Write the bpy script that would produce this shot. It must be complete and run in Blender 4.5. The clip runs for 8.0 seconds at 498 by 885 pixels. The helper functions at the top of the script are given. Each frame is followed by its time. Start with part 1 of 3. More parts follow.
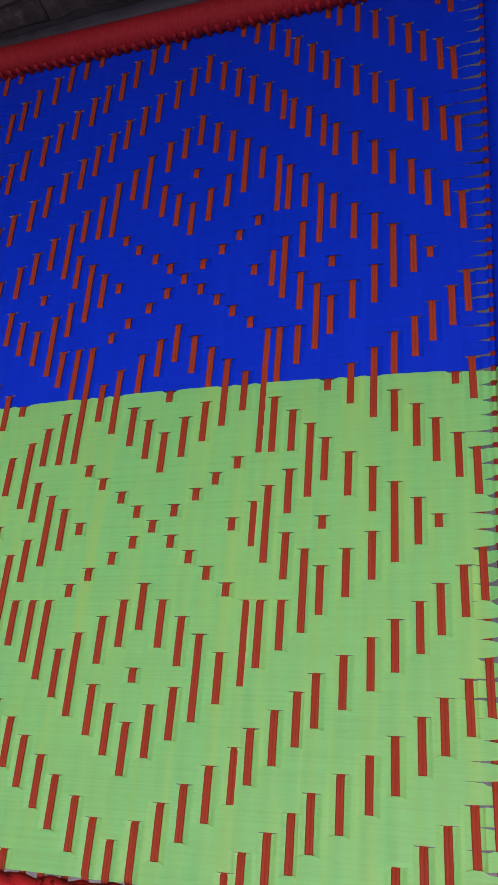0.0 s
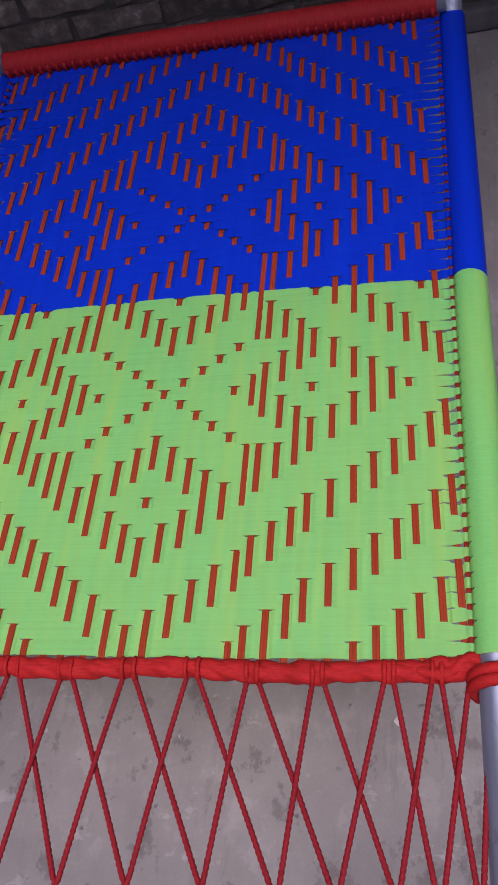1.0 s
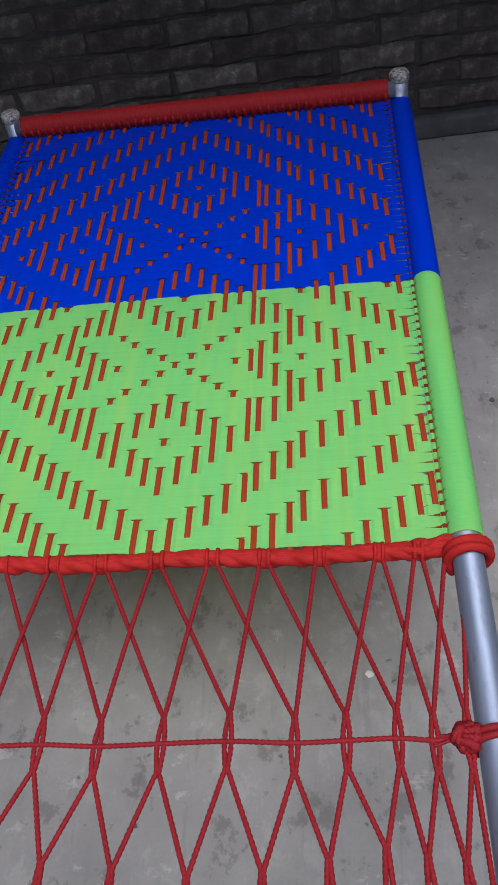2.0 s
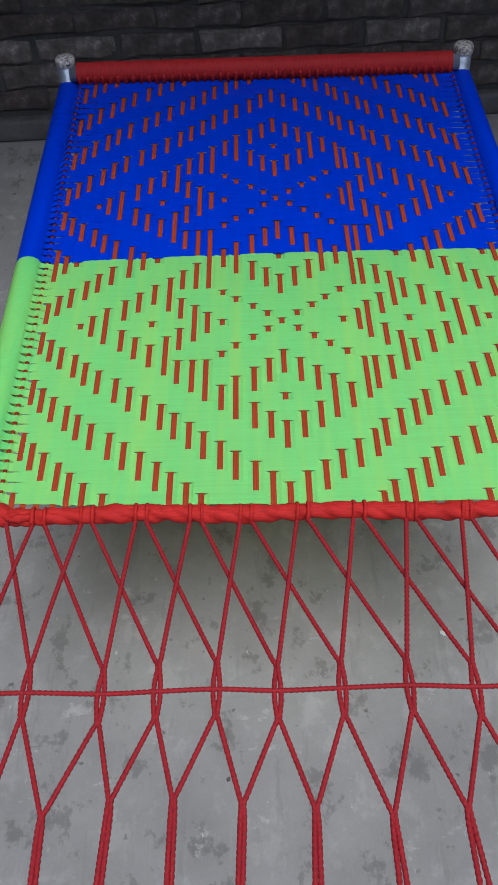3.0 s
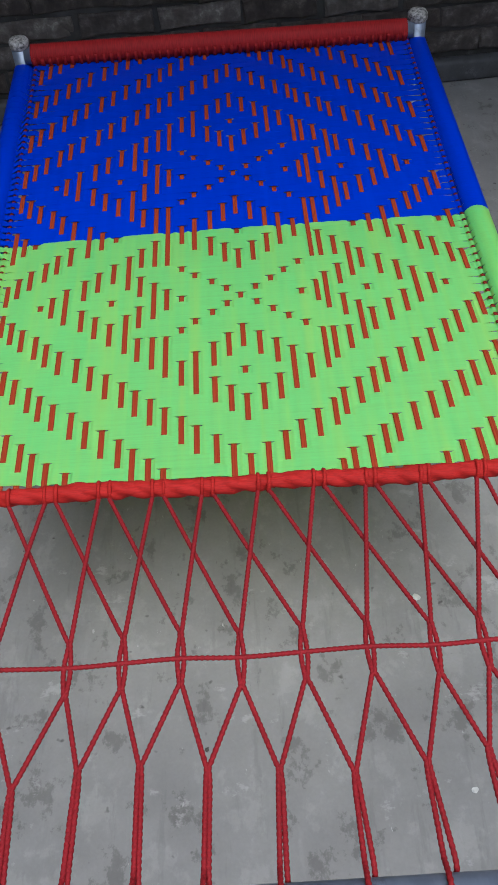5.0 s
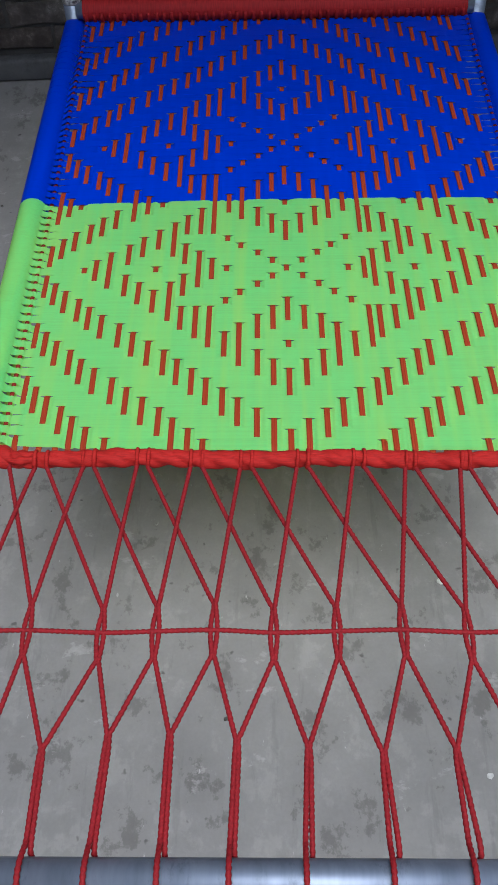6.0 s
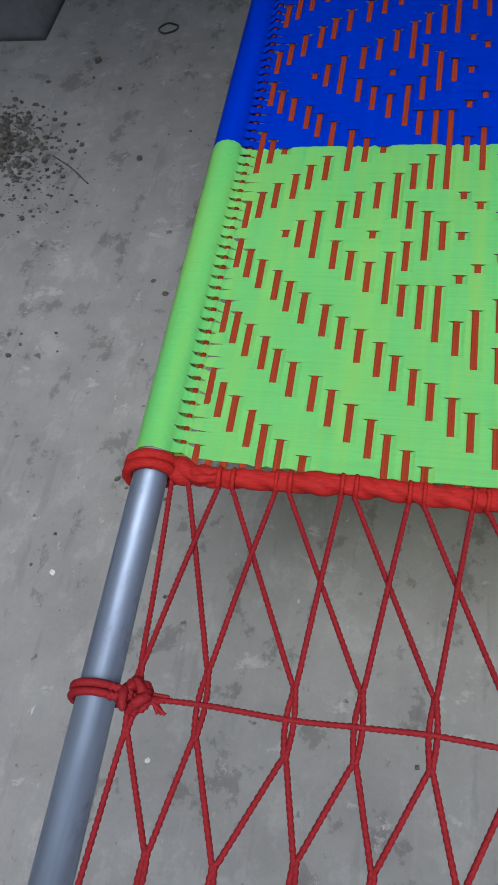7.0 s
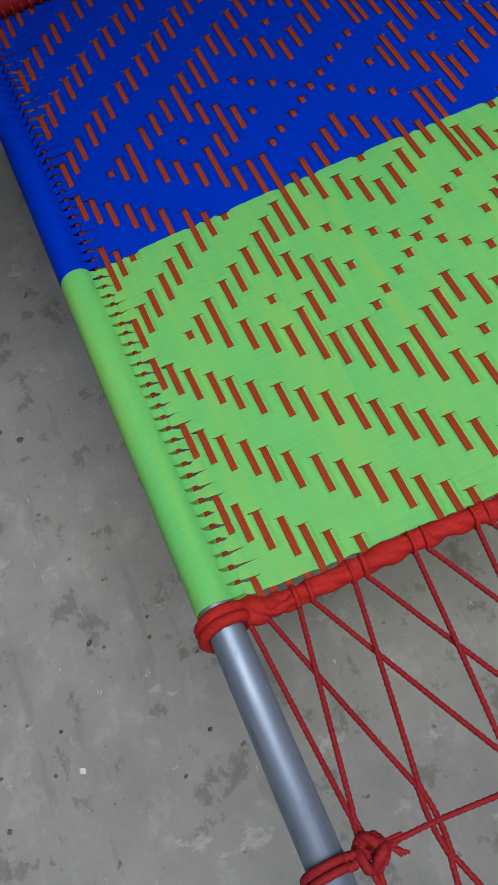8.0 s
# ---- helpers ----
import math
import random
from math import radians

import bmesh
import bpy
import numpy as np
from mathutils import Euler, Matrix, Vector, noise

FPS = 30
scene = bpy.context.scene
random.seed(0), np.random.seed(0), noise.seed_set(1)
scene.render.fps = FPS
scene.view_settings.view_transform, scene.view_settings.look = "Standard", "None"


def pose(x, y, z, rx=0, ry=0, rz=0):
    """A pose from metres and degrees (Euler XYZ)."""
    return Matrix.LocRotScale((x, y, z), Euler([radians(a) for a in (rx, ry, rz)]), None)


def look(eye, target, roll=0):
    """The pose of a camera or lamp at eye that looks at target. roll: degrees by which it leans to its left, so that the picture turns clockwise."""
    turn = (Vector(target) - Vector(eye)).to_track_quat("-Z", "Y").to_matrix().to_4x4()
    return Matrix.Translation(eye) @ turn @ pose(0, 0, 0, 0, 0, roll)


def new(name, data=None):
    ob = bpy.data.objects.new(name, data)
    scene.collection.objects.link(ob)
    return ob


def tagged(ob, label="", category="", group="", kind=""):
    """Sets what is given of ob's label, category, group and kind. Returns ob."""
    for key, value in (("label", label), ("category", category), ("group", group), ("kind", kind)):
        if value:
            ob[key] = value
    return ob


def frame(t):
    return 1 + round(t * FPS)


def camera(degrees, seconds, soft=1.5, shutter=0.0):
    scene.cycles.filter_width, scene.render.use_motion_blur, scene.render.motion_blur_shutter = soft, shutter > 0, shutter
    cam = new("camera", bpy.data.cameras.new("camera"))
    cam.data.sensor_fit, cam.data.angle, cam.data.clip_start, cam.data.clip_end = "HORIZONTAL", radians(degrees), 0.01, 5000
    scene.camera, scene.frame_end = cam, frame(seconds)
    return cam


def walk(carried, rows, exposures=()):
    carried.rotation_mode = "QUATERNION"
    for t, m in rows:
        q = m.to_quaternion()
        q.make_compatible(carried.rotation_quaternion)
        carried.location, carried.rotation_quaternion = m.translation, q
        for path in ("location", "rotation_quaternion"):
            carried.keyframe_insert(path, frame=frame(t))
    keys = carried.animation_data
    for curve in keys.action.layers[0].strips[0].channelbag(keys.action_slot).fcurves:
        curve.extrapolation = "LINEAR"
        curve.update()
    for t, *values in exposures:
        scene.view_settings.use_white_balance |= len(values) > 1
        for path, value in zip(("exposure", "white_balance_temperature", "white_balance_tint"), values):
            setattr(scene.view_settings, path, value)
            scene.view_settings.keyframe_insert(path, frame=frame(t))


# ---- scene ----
cam = camera(31.0, 8.0)
PATH = [
    (0, (0.472, -0.36, 1.471), (-0.161, 0.482, -0.229), -36.2),
    (0.3, (0.437, -0.457, 1.492), (-0.081, 0.476, -0.199), -25.8),
    (0.5, (0.396, -0.575, 1.474), (-0.048, 0.475, -0.169), -20.4),
    (0.8, (0.338, -0.726, 1.455), (0.005, 0.31, -0.222), -16.5),
    (1, (0.397, -0.767, 1.5), (-0.031, 0.348, -0.103), -19.8),
    (1.2, (0.375, -0.835, 1.47), (-0.004, 0.428, -0.032), -16.2),
    (2.3, (0.218, -1.173, 1.556), (0.024, 0.202, 0.117), -9.7),
    (2.5, (0.115, -1.162, 1.577), (-0.027, 0.16, 0.083), -9.2),
    (3, (-0.03, -1.171, 1.519), (-0.067, 0.168, 0.034), -2.6),
    (3.5, (-0.043, -1.174, 1.529), (-0.139, 0.155, 0.037), -6.3),
    (4, (-0.001, -1.181, 1.494), (-0.037, 0.182, 0.031), -4.2),
    (4.5, (0.03, -1.193, 1.494), (0.103, 0.15, 0.013), -2.5),
    (5, (0.014, -1.189, 1.52), (-0.004, 0.117, 0.005), -4.4),
    (5.2, (0.002, -1.19, 1.509), (-0.079, 0.083, -0.032), -5.4),
    (6.3, (-0.059, -1.163, 1.524), (-0.117, 0.081, -0.04), -0.7),
    (6.5, (-0.097, -1.135, 1.498), (-0.224, 0.093, -0.075), -0.2),
    (6.8, (-0.105, -1.03, 1.443), (-0.461, 0.151, -0.131), -6.4),
    (7, (-0.111, -0.922, 1.411), (-0.521, 0.135, -0.236), -13.7),
    (7.3, (-0.037, -0.837, 1.434), (-0.303, 0.338, -0.162), -15.0),
    (7.5, (-0.095, -0.797, 1.478), (-0.129, 0.272, -0.212), -8.2),
    (7.7, (-0.227, -0.779, 1.486), (-0.128, 0.256, -0.222), -9.5),
    (8, (-0.394, -0.78, 1.47), (-0.279, 0.271, -0.228), -18.1),
]
LIGHTNESS = [
    (0.0, 1.07, 6450, 42), (0.5, 1.20, 7050, 60), (1.0, 1.23, 6450, 40), (1.2, 1.22, 6350, 28), (2.3, 1.40, 6050, 15), (2.5, 1.44, 6000, 14),
    (3.5, 1.46, 6000, 10), (5.2, 1.46, 6000, 9), (6.5, 1.38, 6000, 10), (7.0, 1.30, 6000, 9), (7.5, 1.12, 6350, 7), (8.0, 1.12, 6250, 7),
]
walk(cam, [(t, look(eye, target, roll)) for t, eye, target, roll in PATH], LIGHTNESS)

# ---- world, sun, exposure ----
world = bpy.data.worlds.new("world")
scene.world = world
world.use_nodes = True
wn = world.node_tree.nodes
sky = wn.new("ShaderNodeTexSky")
sky.sky_type = "NISHITA"
sky.sun_disc = False
sky.sun_elevation, sky.sun_rotation = radians(68), radians(163)
wn["Background"].inputs["Strength"].default_value = 0.14
veil = wn.new("ShaderNodeHueSaturation")            # a hazy, greyed sky
veil.inputs["Saturation"].default_value = 0.65
world.node_tree.links.new(sky.outputs[0], veil.inputs["Color"])
world.node_tree.links.new(veil.outputs[0], wn["Background"].inputs["Color"])
sun = new("sun", bpy.data.lights.new("sun", "SUN"))
sun.data.energy, sun.data.angle, sun.data.color = 1.2, radians(40), (1.0, 0.97, 0.93)
sun.matrix_world = look((0.6, -1.95, 5.0), (0, 0, 0))


# ---- materials ----
def material(name, rough=0.6, metal=0.0):
    m = bpy.data.materials.new(name)
    m.use_nodes = True
    nt = m.node_tree
    b = nt.nodes["Principled BSDF"]
    b.inputs["Roughness"].default_value, b.inputs["Metallic"].default_value = rough, metal
    return m, nt, b


def texco(nt, scale=(1, 1, 1)):
    co = nt.nodes.new("ShaderNodeTexCoord")
    mp = nt.nodes.new("ShaderNodeMapping")
    mp.inputs["Scale"].default_value = scale
    nt.links.new(co.outputs["Object"], mp.inputs["Vector"])
    return mp.outputs["Vector"]


def noise_tex(nt, vec, scale, detail=4, rough=0.55):
    n = nt.nodes.new("ShaderNodeTexNoise")
    n.inputs["Scale"].default_value, n.inputs["Detail"].default_value, n.inputs["Roughness"].default_value = scale, detail, rough
    nt.links.new(vec, n.inputs["Vector"])
    return n.outputs["Fac"]


def ramp(nt, fac, stops):
    r = nt.nodes.new("ShaderNodeValToRGB")
    els = r.color_ramp.elements
    els[0].position, els[0].color = stops[0][0], (*stops[0][1], 1)
    els[1].position, els[1].color = stops[-1][0], (*stops[-1][1], 1)
    for p, c in stops[1:-1]:
        els.new(p).color = (*c, 1)
    nt.links.new(fac, r.inputs["Fac"])
    return r.outputs["Color"]


def mix(nt, kind, fac, a, b):
    n = nt.nodes.new("ShaderNodeMix")
    n.data_type, n.blend_type = "RGBA", kind
    for sock, v in ((n.inputs[0], fac), (n.inputs[6], a), (n.inputs[7], b)):
        if isinstance(v, (int, float)):
            sock.default_value = v
        elif isinstance(v, tuple):
            sock.default_value = (*v, 1)
        else:
            nt.links.new(v, sock)
    return n.outputs[2]


def bump(nt, b, height, strength, dist):
    n = nt.nodes.new("ShaderNodeBump")
    n.inputs["Strength"].default_value, n.inputs["Distance"].default_value = strength, dist
    nt.links.new(height, n.inputs["Height"])
    nt.links.new(n.outputs[0], b.inputs["Normal"])


def ribbon_material(name, base, warm, rough, glow, share=0.36):
    """Shiny flat plastic ribbons that run along x, side by side."""
    m, nt, b = material(name, rough)
    threads = noise_tex(nt, texco(nt, (3, 420, 420)), 1.0, 3, 0.6)
    broad = noise_tex(nt, texco(nt, (75, 3, 3)), 1.0, 3)
    fine = ramp(nt, threads, [(0.3, tuple(0.86 * v for v in base)), (0.5, base), (0.75, tuple(min(1, 1.1 * v) for v in base))])
    b.inputs["Base Color"].default_value = (*base, 1)
    nt.links.new(mix(nt, "MIX", ramp(nt, broad, [(0.42, (0, 0, 0)), (0.7, (0.75, 0.75, 0.75))]), fine, warm), b.inputs["Base Color"])
    bump(nt, b, threads, 0.22, 0.0006)
    b.inputs["Specular IOR Level"].default_value = 0.35
    thin = nt.nodes.new("ShaderNodeBsdfTranslucent")     # daylight glows a little through the thin plastic
    thin.inputs["Color"].default_value = (*glow, 1)
    both = nt.nodes.new("ShaderNodeMixShader")
    both.inputs[0].default_value = share
    nt.links.new(b.outputs[0], both.inputs[1])
    nt.links.new(thin.outputs[0], both.inputs[2])
    nt.links.new(both.outputs[0], nt.nodes["Material Output"].inputs["Surface"])
    return m


def cord_material(name, base, rough, grain=(380, 380, 380)):
    m, nt, b = material(name, rough)
    f = noise_tex(nt, texco(nt, grain), 1.0, 3)
    g = noise_tex(nt, texco(nt), 9, 2)
    c = mix(nt, "MULTIPLY", 0.5, ramp(nt, f, [(0.3, tuple(0.7 * v for v in base)), (0.7, tuple(1.15 * v for v in base))]), ramp(nt, g, [(0.3, (0.75, 0.75, 0.75)), (0.7, (1, 1, 1))]))
    nt.links.new(c, b.inputs["Base Color"])
    bump(nt, b, f, 0.3, 0.0006)
    b.inputs["Specular IOR Level"].default_value = 0.15
    return m


GREEN = ribbon_material("green_ribbon", (0.135, 0.745, 0.225), (0.29, 0.78, 0.175), 0.42, (0.98, 0.87, 0.12), 0.48)
BLUE = ribbon_material("blue_ribbon", (0.0, 0.036, 0.60), (0.0, 0.044, 0.66), 0.42, (0.0, 0.05, 0.50))
LACE = cord_material("dark_red_lace", (0.21, 0.018, 0.009), 0.85)
EDGE_ROPE = cord_material("bright_red_rope", (0.36, 0.015, 0.012), 0.75, (70, 520, 520))
HEAD_WRAP = cord_material("red_head_wrap", (0.27, 0.013, 0.014), 0.7, (520, 60, 60))
ROPE = cord_material("red_cord", (0.235, 0.012, 0.016), 0.7)


def strap_material():
    m, nt, b = material("red_strap", 0.7)
    f = noise_tex(nt, texco(nt, (700, 6, 6)), 1.0, 3)
    nt.links.new(ramp(nt, f, [(0.3, (0.215, 0.027, 0.008)), (0.7, (0.290, 0.036, 0.010))]), b.inputs["Base Color"])
    bump(nt, b, f, 0.25, 0.0006)
    b.inputs["Specular IOR Level"].default_value = 0.15
    return m


STRAP = strap_material()


def steel_material():
    m, nt, b = material("galvanised_steel", 0.45, 0.55)
    b.inputs["Specular IOR Level"].default_value = 0.4
    f = noise_tex(nt, texco(nt, (60, 5, 60)), 1.0, 5)
    g = noise_tex(nt, texco(nt), 240, 4)
    h = noise_tex(nt, texco(nt, (1, 0.4, 1)), 42, 6, 0.7)
    c = ramp(nt, f, [(0.3, (0.14, 0.17, 0.22)), (0.55, (0.18, 0.215, 0.275)), (0.8, (0.22, 0.26, 0.325))])
    c = mix(nt, "MULTIPLY", 0.6, c, ramp(nt, h, [(0.32, (0.5, 0.5, 0.51)), (0.44, (1, 1, 1))]))
    nt.links.new(c, b.inputs["Base Color"])
    nt.links.new(ramp(nt, h, [(0.35, (0.52, 0.52, 0.52)), (0.62, (0.40, 0.40, 0.40))]), b.inputs["Roughness"])
    bump(nt, b, g, 0.05, 0.0006)
    return m


STEEL = steel_material()


def cap_material():
    m, nt, b = material("dirty_white_cap", 0.6)
    f = noise_tex(nt, texco(nt), 130, 5, 0.65)
    nt.links.new(ramp(nt, f, [(0.38, (0.05, 0.048, 0.045)), (0.5, (0.22, 0.215, 0.205)), (0.65, (0.42, 0.41, 0.39))]), b.inputs["Base Color"])
    bump(nt, b, f, 0.4, 0.002)
    return m


CAP = cap_material()


def concrete_material(name, low, high, stain=0.45, rough=0.8):
    """Trowelled cement: broad tones, pale scuffs with hard edges, dark pits and thin scratches."""
    m, nt, b = material(name, rough)
    v = texco(nt)
    big = noise_tex(nt, v, 1.7, 5, 0.6)
    mid = noise_tex(nt, v, 9, 6, 0.65)
    grain = noise_tex(nt, v, 160, 4, 0.6)
    spots = noise_tex(nt, v, 34, 2, 0.45)
    pale = noise_tex(nt, texco(nt, (1, 1.5, 1)), 8.5, 9, 0.72)
    scuff = noise_tex(nt, texco(nt, (2.6, 1, 1)), 17, 7, 0.7)
    blot = noise_tex(nt, texco(nt, (1.3, 1, 1)), 8.5, 9, 0.70)
    trowel = noise_tex(nt, texco(nt, (26, 3.5, 3.5)), 1.0, 6, 0.65)
    c = ramp(nt, mid, [(0.3, low), (0.5, tuple((a + d) / 2 for a, d in zip(low, high))), (0.72, high)])
    c = mix(nt, "MULTIPLY", 0.55, c, ramp(nt, big, [(0.32, (0.70, 0.70, 0.71)), (0.62, (1, 1, 1))]))
    c = mix(nt, "MULTIPLY", stain, c, ramp(nt, blot, [(0.385, (0.64, 0.63, 0.62)), (0.415, (0.78, 0.77, 0.76)), (0.43, (0.97, 0.97, 0.96)), (0.55, (1.0, 1.0, 1.0)), (0.60, (1.14, 1.14, 1.13))]))
    c = mix(nt, "MULTIPLY", stain, c, ramp(nt, spots, [(0.235, (0.42, 0.41, 0.40)), (0.285, (1, 1, 1))]))
    c = mix(nt, "MULTIPLY", stain * 0.7, c, ramp(nt, trowel, [(0.36, (0.82, 0.82, 0.82)), (0.42, (1, 1, 1)), (0.60, (1, 1, 1)), (0.66, (1.10, 1.10, 1.10))]))
    c = mix(nt, "MIX", ramp(nt, pale, [(0.605, (0, 0, 0)), (0.635, (0.35, 0.35, 0.35)), (0.74, (0.6, 0.6, 0.6))]), c, tuple(min(1, 1.55 * v) for v in high))
    c = mix(nt, "MIX", ramp(nt, scuff, [(0.66, (0, 0, 0)), (0.69, (0.6, 0.6, 0.6))]), c, tuple(min(1, 1.9 * v) for v in high))
    c = mix(nt, "MULTIPLY", 0.22, c, ramp(nt, grain, [(0.3, (0.72, 0.72, 0.72)), (0.65, (1, 1, 1))]))
    nt.links.new(c, b.inputs["Base Color"])
    bump(nt, b, mix(nt, "ADD", 0.5, mid, grain), 0.2, 0.003)
    return m


FLOOR = concrete_material("concrete_floor", (0.205, 0.201, 0.194), (0.252, 0.248, 0.240), 0.95)
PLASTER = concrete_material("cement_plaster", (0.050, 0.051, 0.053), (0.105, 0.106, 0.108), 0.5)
MORTAR = concrete_material("old_mortar", (0.026, 0.024, 0.022), (0.075, 0.071, 0.066), 0.5)
# for the added east and south walls, toned down to weaken their bounce
UNSEEN_WALL = concrete_material("pale_wall", (0.18, 0.175, 0.165), (0.27, 0.265, 0.25), 0.3)
ADDED_ROOF = concrete_material("added_roof_plaster", (0.20, 0.20, 0.20), (0.30, 0.30, 0.29), 0.3)


def brick_material():
    m, nt, b = material("dark_brick", 0.85)
    v = texco(nt)
    f = noise_tex(nt, v, 22, 6, 0.65)
    g = noise_tex(nt, v, 180, 4)
    info = nt.nodes.new("ShaderNodeObjectInfo")
    c = ramp(nt, f, [(0.3, (0.040, 0.034, 0.030)), (0.50, (0.074, 0.064, 0.057)), (0.60, (0.115, 0.103, 0.092)), (0.70, (0.23, 0.215, 0.195))])
    c = mix(nt, "MULTIPLY", 0.85, c, ramp(nt, info.outputs["Random"], [(0.0, (0.60, 0.52, 0.48)), (0.5, (0.90, 0.86, 0.84)), (0.8, (1.15, 1.12, 1.10)), (1.0, (1.7, 1.66, 1.6))]))
    nt.links.new(c, b.inputs["Base Color"])
    bump(nt, b, mix(nt, "ADD", 0.5, f, g), 0.6, 0.006)
    return m


BRICK = brick_material()


def plain_material(name, low, high, scale, rough=0.85):
    m, nt, b = material(name, rough)
    f = noise_tex(nt, texco(nt), scale, 4)
    nt.links.new(ramp(nt, f, [(0.3, low), (0.7, high)]), b.inputs["Base Color"])
    bump(nt, b, f, 0.5, 0.003)
    return m


SOIL = plain_material("dry_soil", (0.03, 0.027, 0.024), (0.12, 0.11, 0.095), 60)
RUBBER = plain_material("black_rubber", (0.012, 0.012, 0.012), (0.03, 0.03, 0.03), 90, 0.6)
CHALK = plain_material("white_chip", (0.42, 0.42, 0.41), (0.6, 0.6, 0.58), 90)


# ---- building helpers ----
def mesh_of(name, verts, faces, mat, smooth=True):
    me = bpy.data.meshes.new(name)
    me.from_pydata([tuple(map(float, v)) for v in verts], [], faces)
    me.materials.append(mat)
    if smooth:
        me.polygons.foreach_set("use_smooth", [True] * len(me.polygons))
    me.update()
    return me


def part(name, verts, faces, mat, parent=None, label="", smooth=True):
    ob = new(name, mesh_of(name, verts, faces, mat, smooth))
    ob.parent = parent
    return tagged(ob, label) if label else ob


def join(pieces):
    verts, faces = [], []
    for v, f in pieces:
        n = len(verts)
        verts += list(v)
        faces += [tuple(i + n for i in q) for q in f]
    return verts, faces


def loft(rings, closed=True, caps=True):
    """Faces over rings of equally many points."""
    n = len(rings[0])
    verts = [p for r in rings for p in r]
    faces = []
    for i in range(len(rings) - 1):
        for j in range(n if closed else n - 1):
            k = (j + 1) % n
            faces.append((i * n + j, i * n + k, (i + 1) * n + k, (i + 1) * n + j))
    if caps and closed:
        faces.append(tuple(range(n - 1, -1, -1)))
        faces.append(tuple((len(rings) - 1) * n + j for j in range(n)))
    return verts, faces


def box(cx, cy, cz, sx, sy, sz, bevel=0.0):
    bm = bmesh.new()
    bmesh.ops.create_cube(bm, size=1.0, matrix=Matrix.LocRotScale((cx, cy, cz), None, (sx, sy, sz)))
    if bevel:
        bmesh.ops.bevel(bm, geom=list(bm.edges), offset=bevel, segments=2, affect="EDGES", profile=0.5)
    bm.verts.index_update()
    out = [v.co.copy() for v in bm.verts], [tuple(v.index for v in f.verts) for f in bm.faces]
    bm.free()
    return out


def smooth_path(points, step):
    """A smooth line through the points, in even steps."""
    pts = [Vector(p) for p in points]
    ext = [2 * pts[0] - pts[1], *pts, 2 * pts[-1] - pts[-2]]
    out = []
    for a, b, c, d in zip(ext, ext[1:], ext[2:], ext[3:]):
        n = max(1, int((c - b).length / step))
        for i in range(n):
            t = i / n
            out.append(0.5 * ((2 * b) + (c - a) * t + (2 * a - 5 * b + 4 * c - d) * t * t + (3 * b - a - 3 * c + d) * t ** 3))
    return out + [pts[-1]]


def cord(points, r, twist=0.0056, lobes=2, depth=0.45, step=0.0013, sides=10, lump=0.0, seed=0.0, taper=0.0):
    """A laid rope: a tube with lobes that wind round it; taper: the length over which its ends run out."""
    path = smooth_path(points, step)
    whole = sum((b - a).length for a, b in zip(path, path[1:]))
    rings, s = [], 0.0
    ref = Vector((0, 0, 1))
    for i, p in enumerate(path):
        t = (path[min(i + 1, len(path) - 1)] - path[max(i - 1, 0)]).normalized()
        u = (ref - t * ref.dot(t))
        if u.length < 0.05:
            u = t.orthogonal()
        u.normalize()
        ref = u
        w = t.cross(u)
        if i:
            s += (p - path[i - 1]).length
        rr = r * (1 + lump * noise.noise(p * 60 + Vector((seed, 0, 0))))
        if taper:
            rr *= 0.25 + 0.75 * math.sin(min(1.0, s / taper, (whole - s) / taper) * math.pi / 2) if min(s, whole - s) > 0 else 0.25
        ring = []
        for j in range(sides):
            a = 2 * math.pi * j / sides
            q = rr * (1 - depth / 2 + depth * abs(math.cos(lobes * (a - 2 * math.pi * s / twist / lobes) / 2)))
            ring.append(p + (u * math.cos(a) + w * math.sin(a)) * q)
        rings.append(ring)
    return loft(rings)


def tube(points, r, sides=28):
    """A plain pipe through the points."""
    rings = []
    pts = [Vector(p) for p in points]
    for i, p in enumerate(pts):
        t = (pts[min(i + 1, len(pts) - 1)] - pts[max(i - 1, 0)]).normalized()
        u = Vector((0, 0, 1)) if abs(t.z) < 0.9 else Vector((1, 0, 0))
        u = (u - t * u.dot(t)).normalized()
        w = t.cross(u)
        rings.append([p + (u * math.cos(2 * math.pi * j / sides) + w * math.sin(2 * math.pi * j / sides)) * r for j in range(sides)])
    return loft(rings)


def lathe(cx, cy, profile, sides=28):
    return loft([[Vector((cx + r * math.cos(2 * math.pi * j / sides), cy + r * math.sin(2 * math.pi * j / sides), z)) for j in range(sides)] for r, z in profile])


# ---- setting ----
def sheet(x0, x1, y0, y1, z, thick):
    return box((x0 + x1) / 2, (y0 + y1) / 2, z - thick / 2, x1 - x0, y1 - y0, thick)


tagged(part("floor", *sheet(-40, 40, -60, 2.2, 0.0, 0.2), FLOOR, smooth=False), "stained grey concrete floor", "floor", kind="structure")
wall = tagged(part("wall_north", *box(0, 1.80, 1.4, 6.4, 0.30, 2.8), MORTAR, smooth=False), "dark weathered brick wall with sunken joints", "wall", kind="structure")
wall.matrix_basis = pose(0, 0, 0, 0, 0, 3.0)          # the bed stands a little askew to the wall
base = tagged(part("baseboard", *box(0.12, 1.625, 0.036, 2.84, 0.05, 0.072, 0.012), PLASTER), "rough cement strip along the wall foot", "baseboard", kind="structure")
base.matrix_basis = pose(0, 0, 0, 0, 0, 3.0)
# out of view: added close, tall and dark to shade the floor left of the bed
tagged(part("unseen_wall_west", *box(-2.10, -1.0, 2.1, 0.2, 5.7, 4.2), PLASTER, smooth=False), "unseen plastered side wall, added to block side light", "wall", kind="structure")
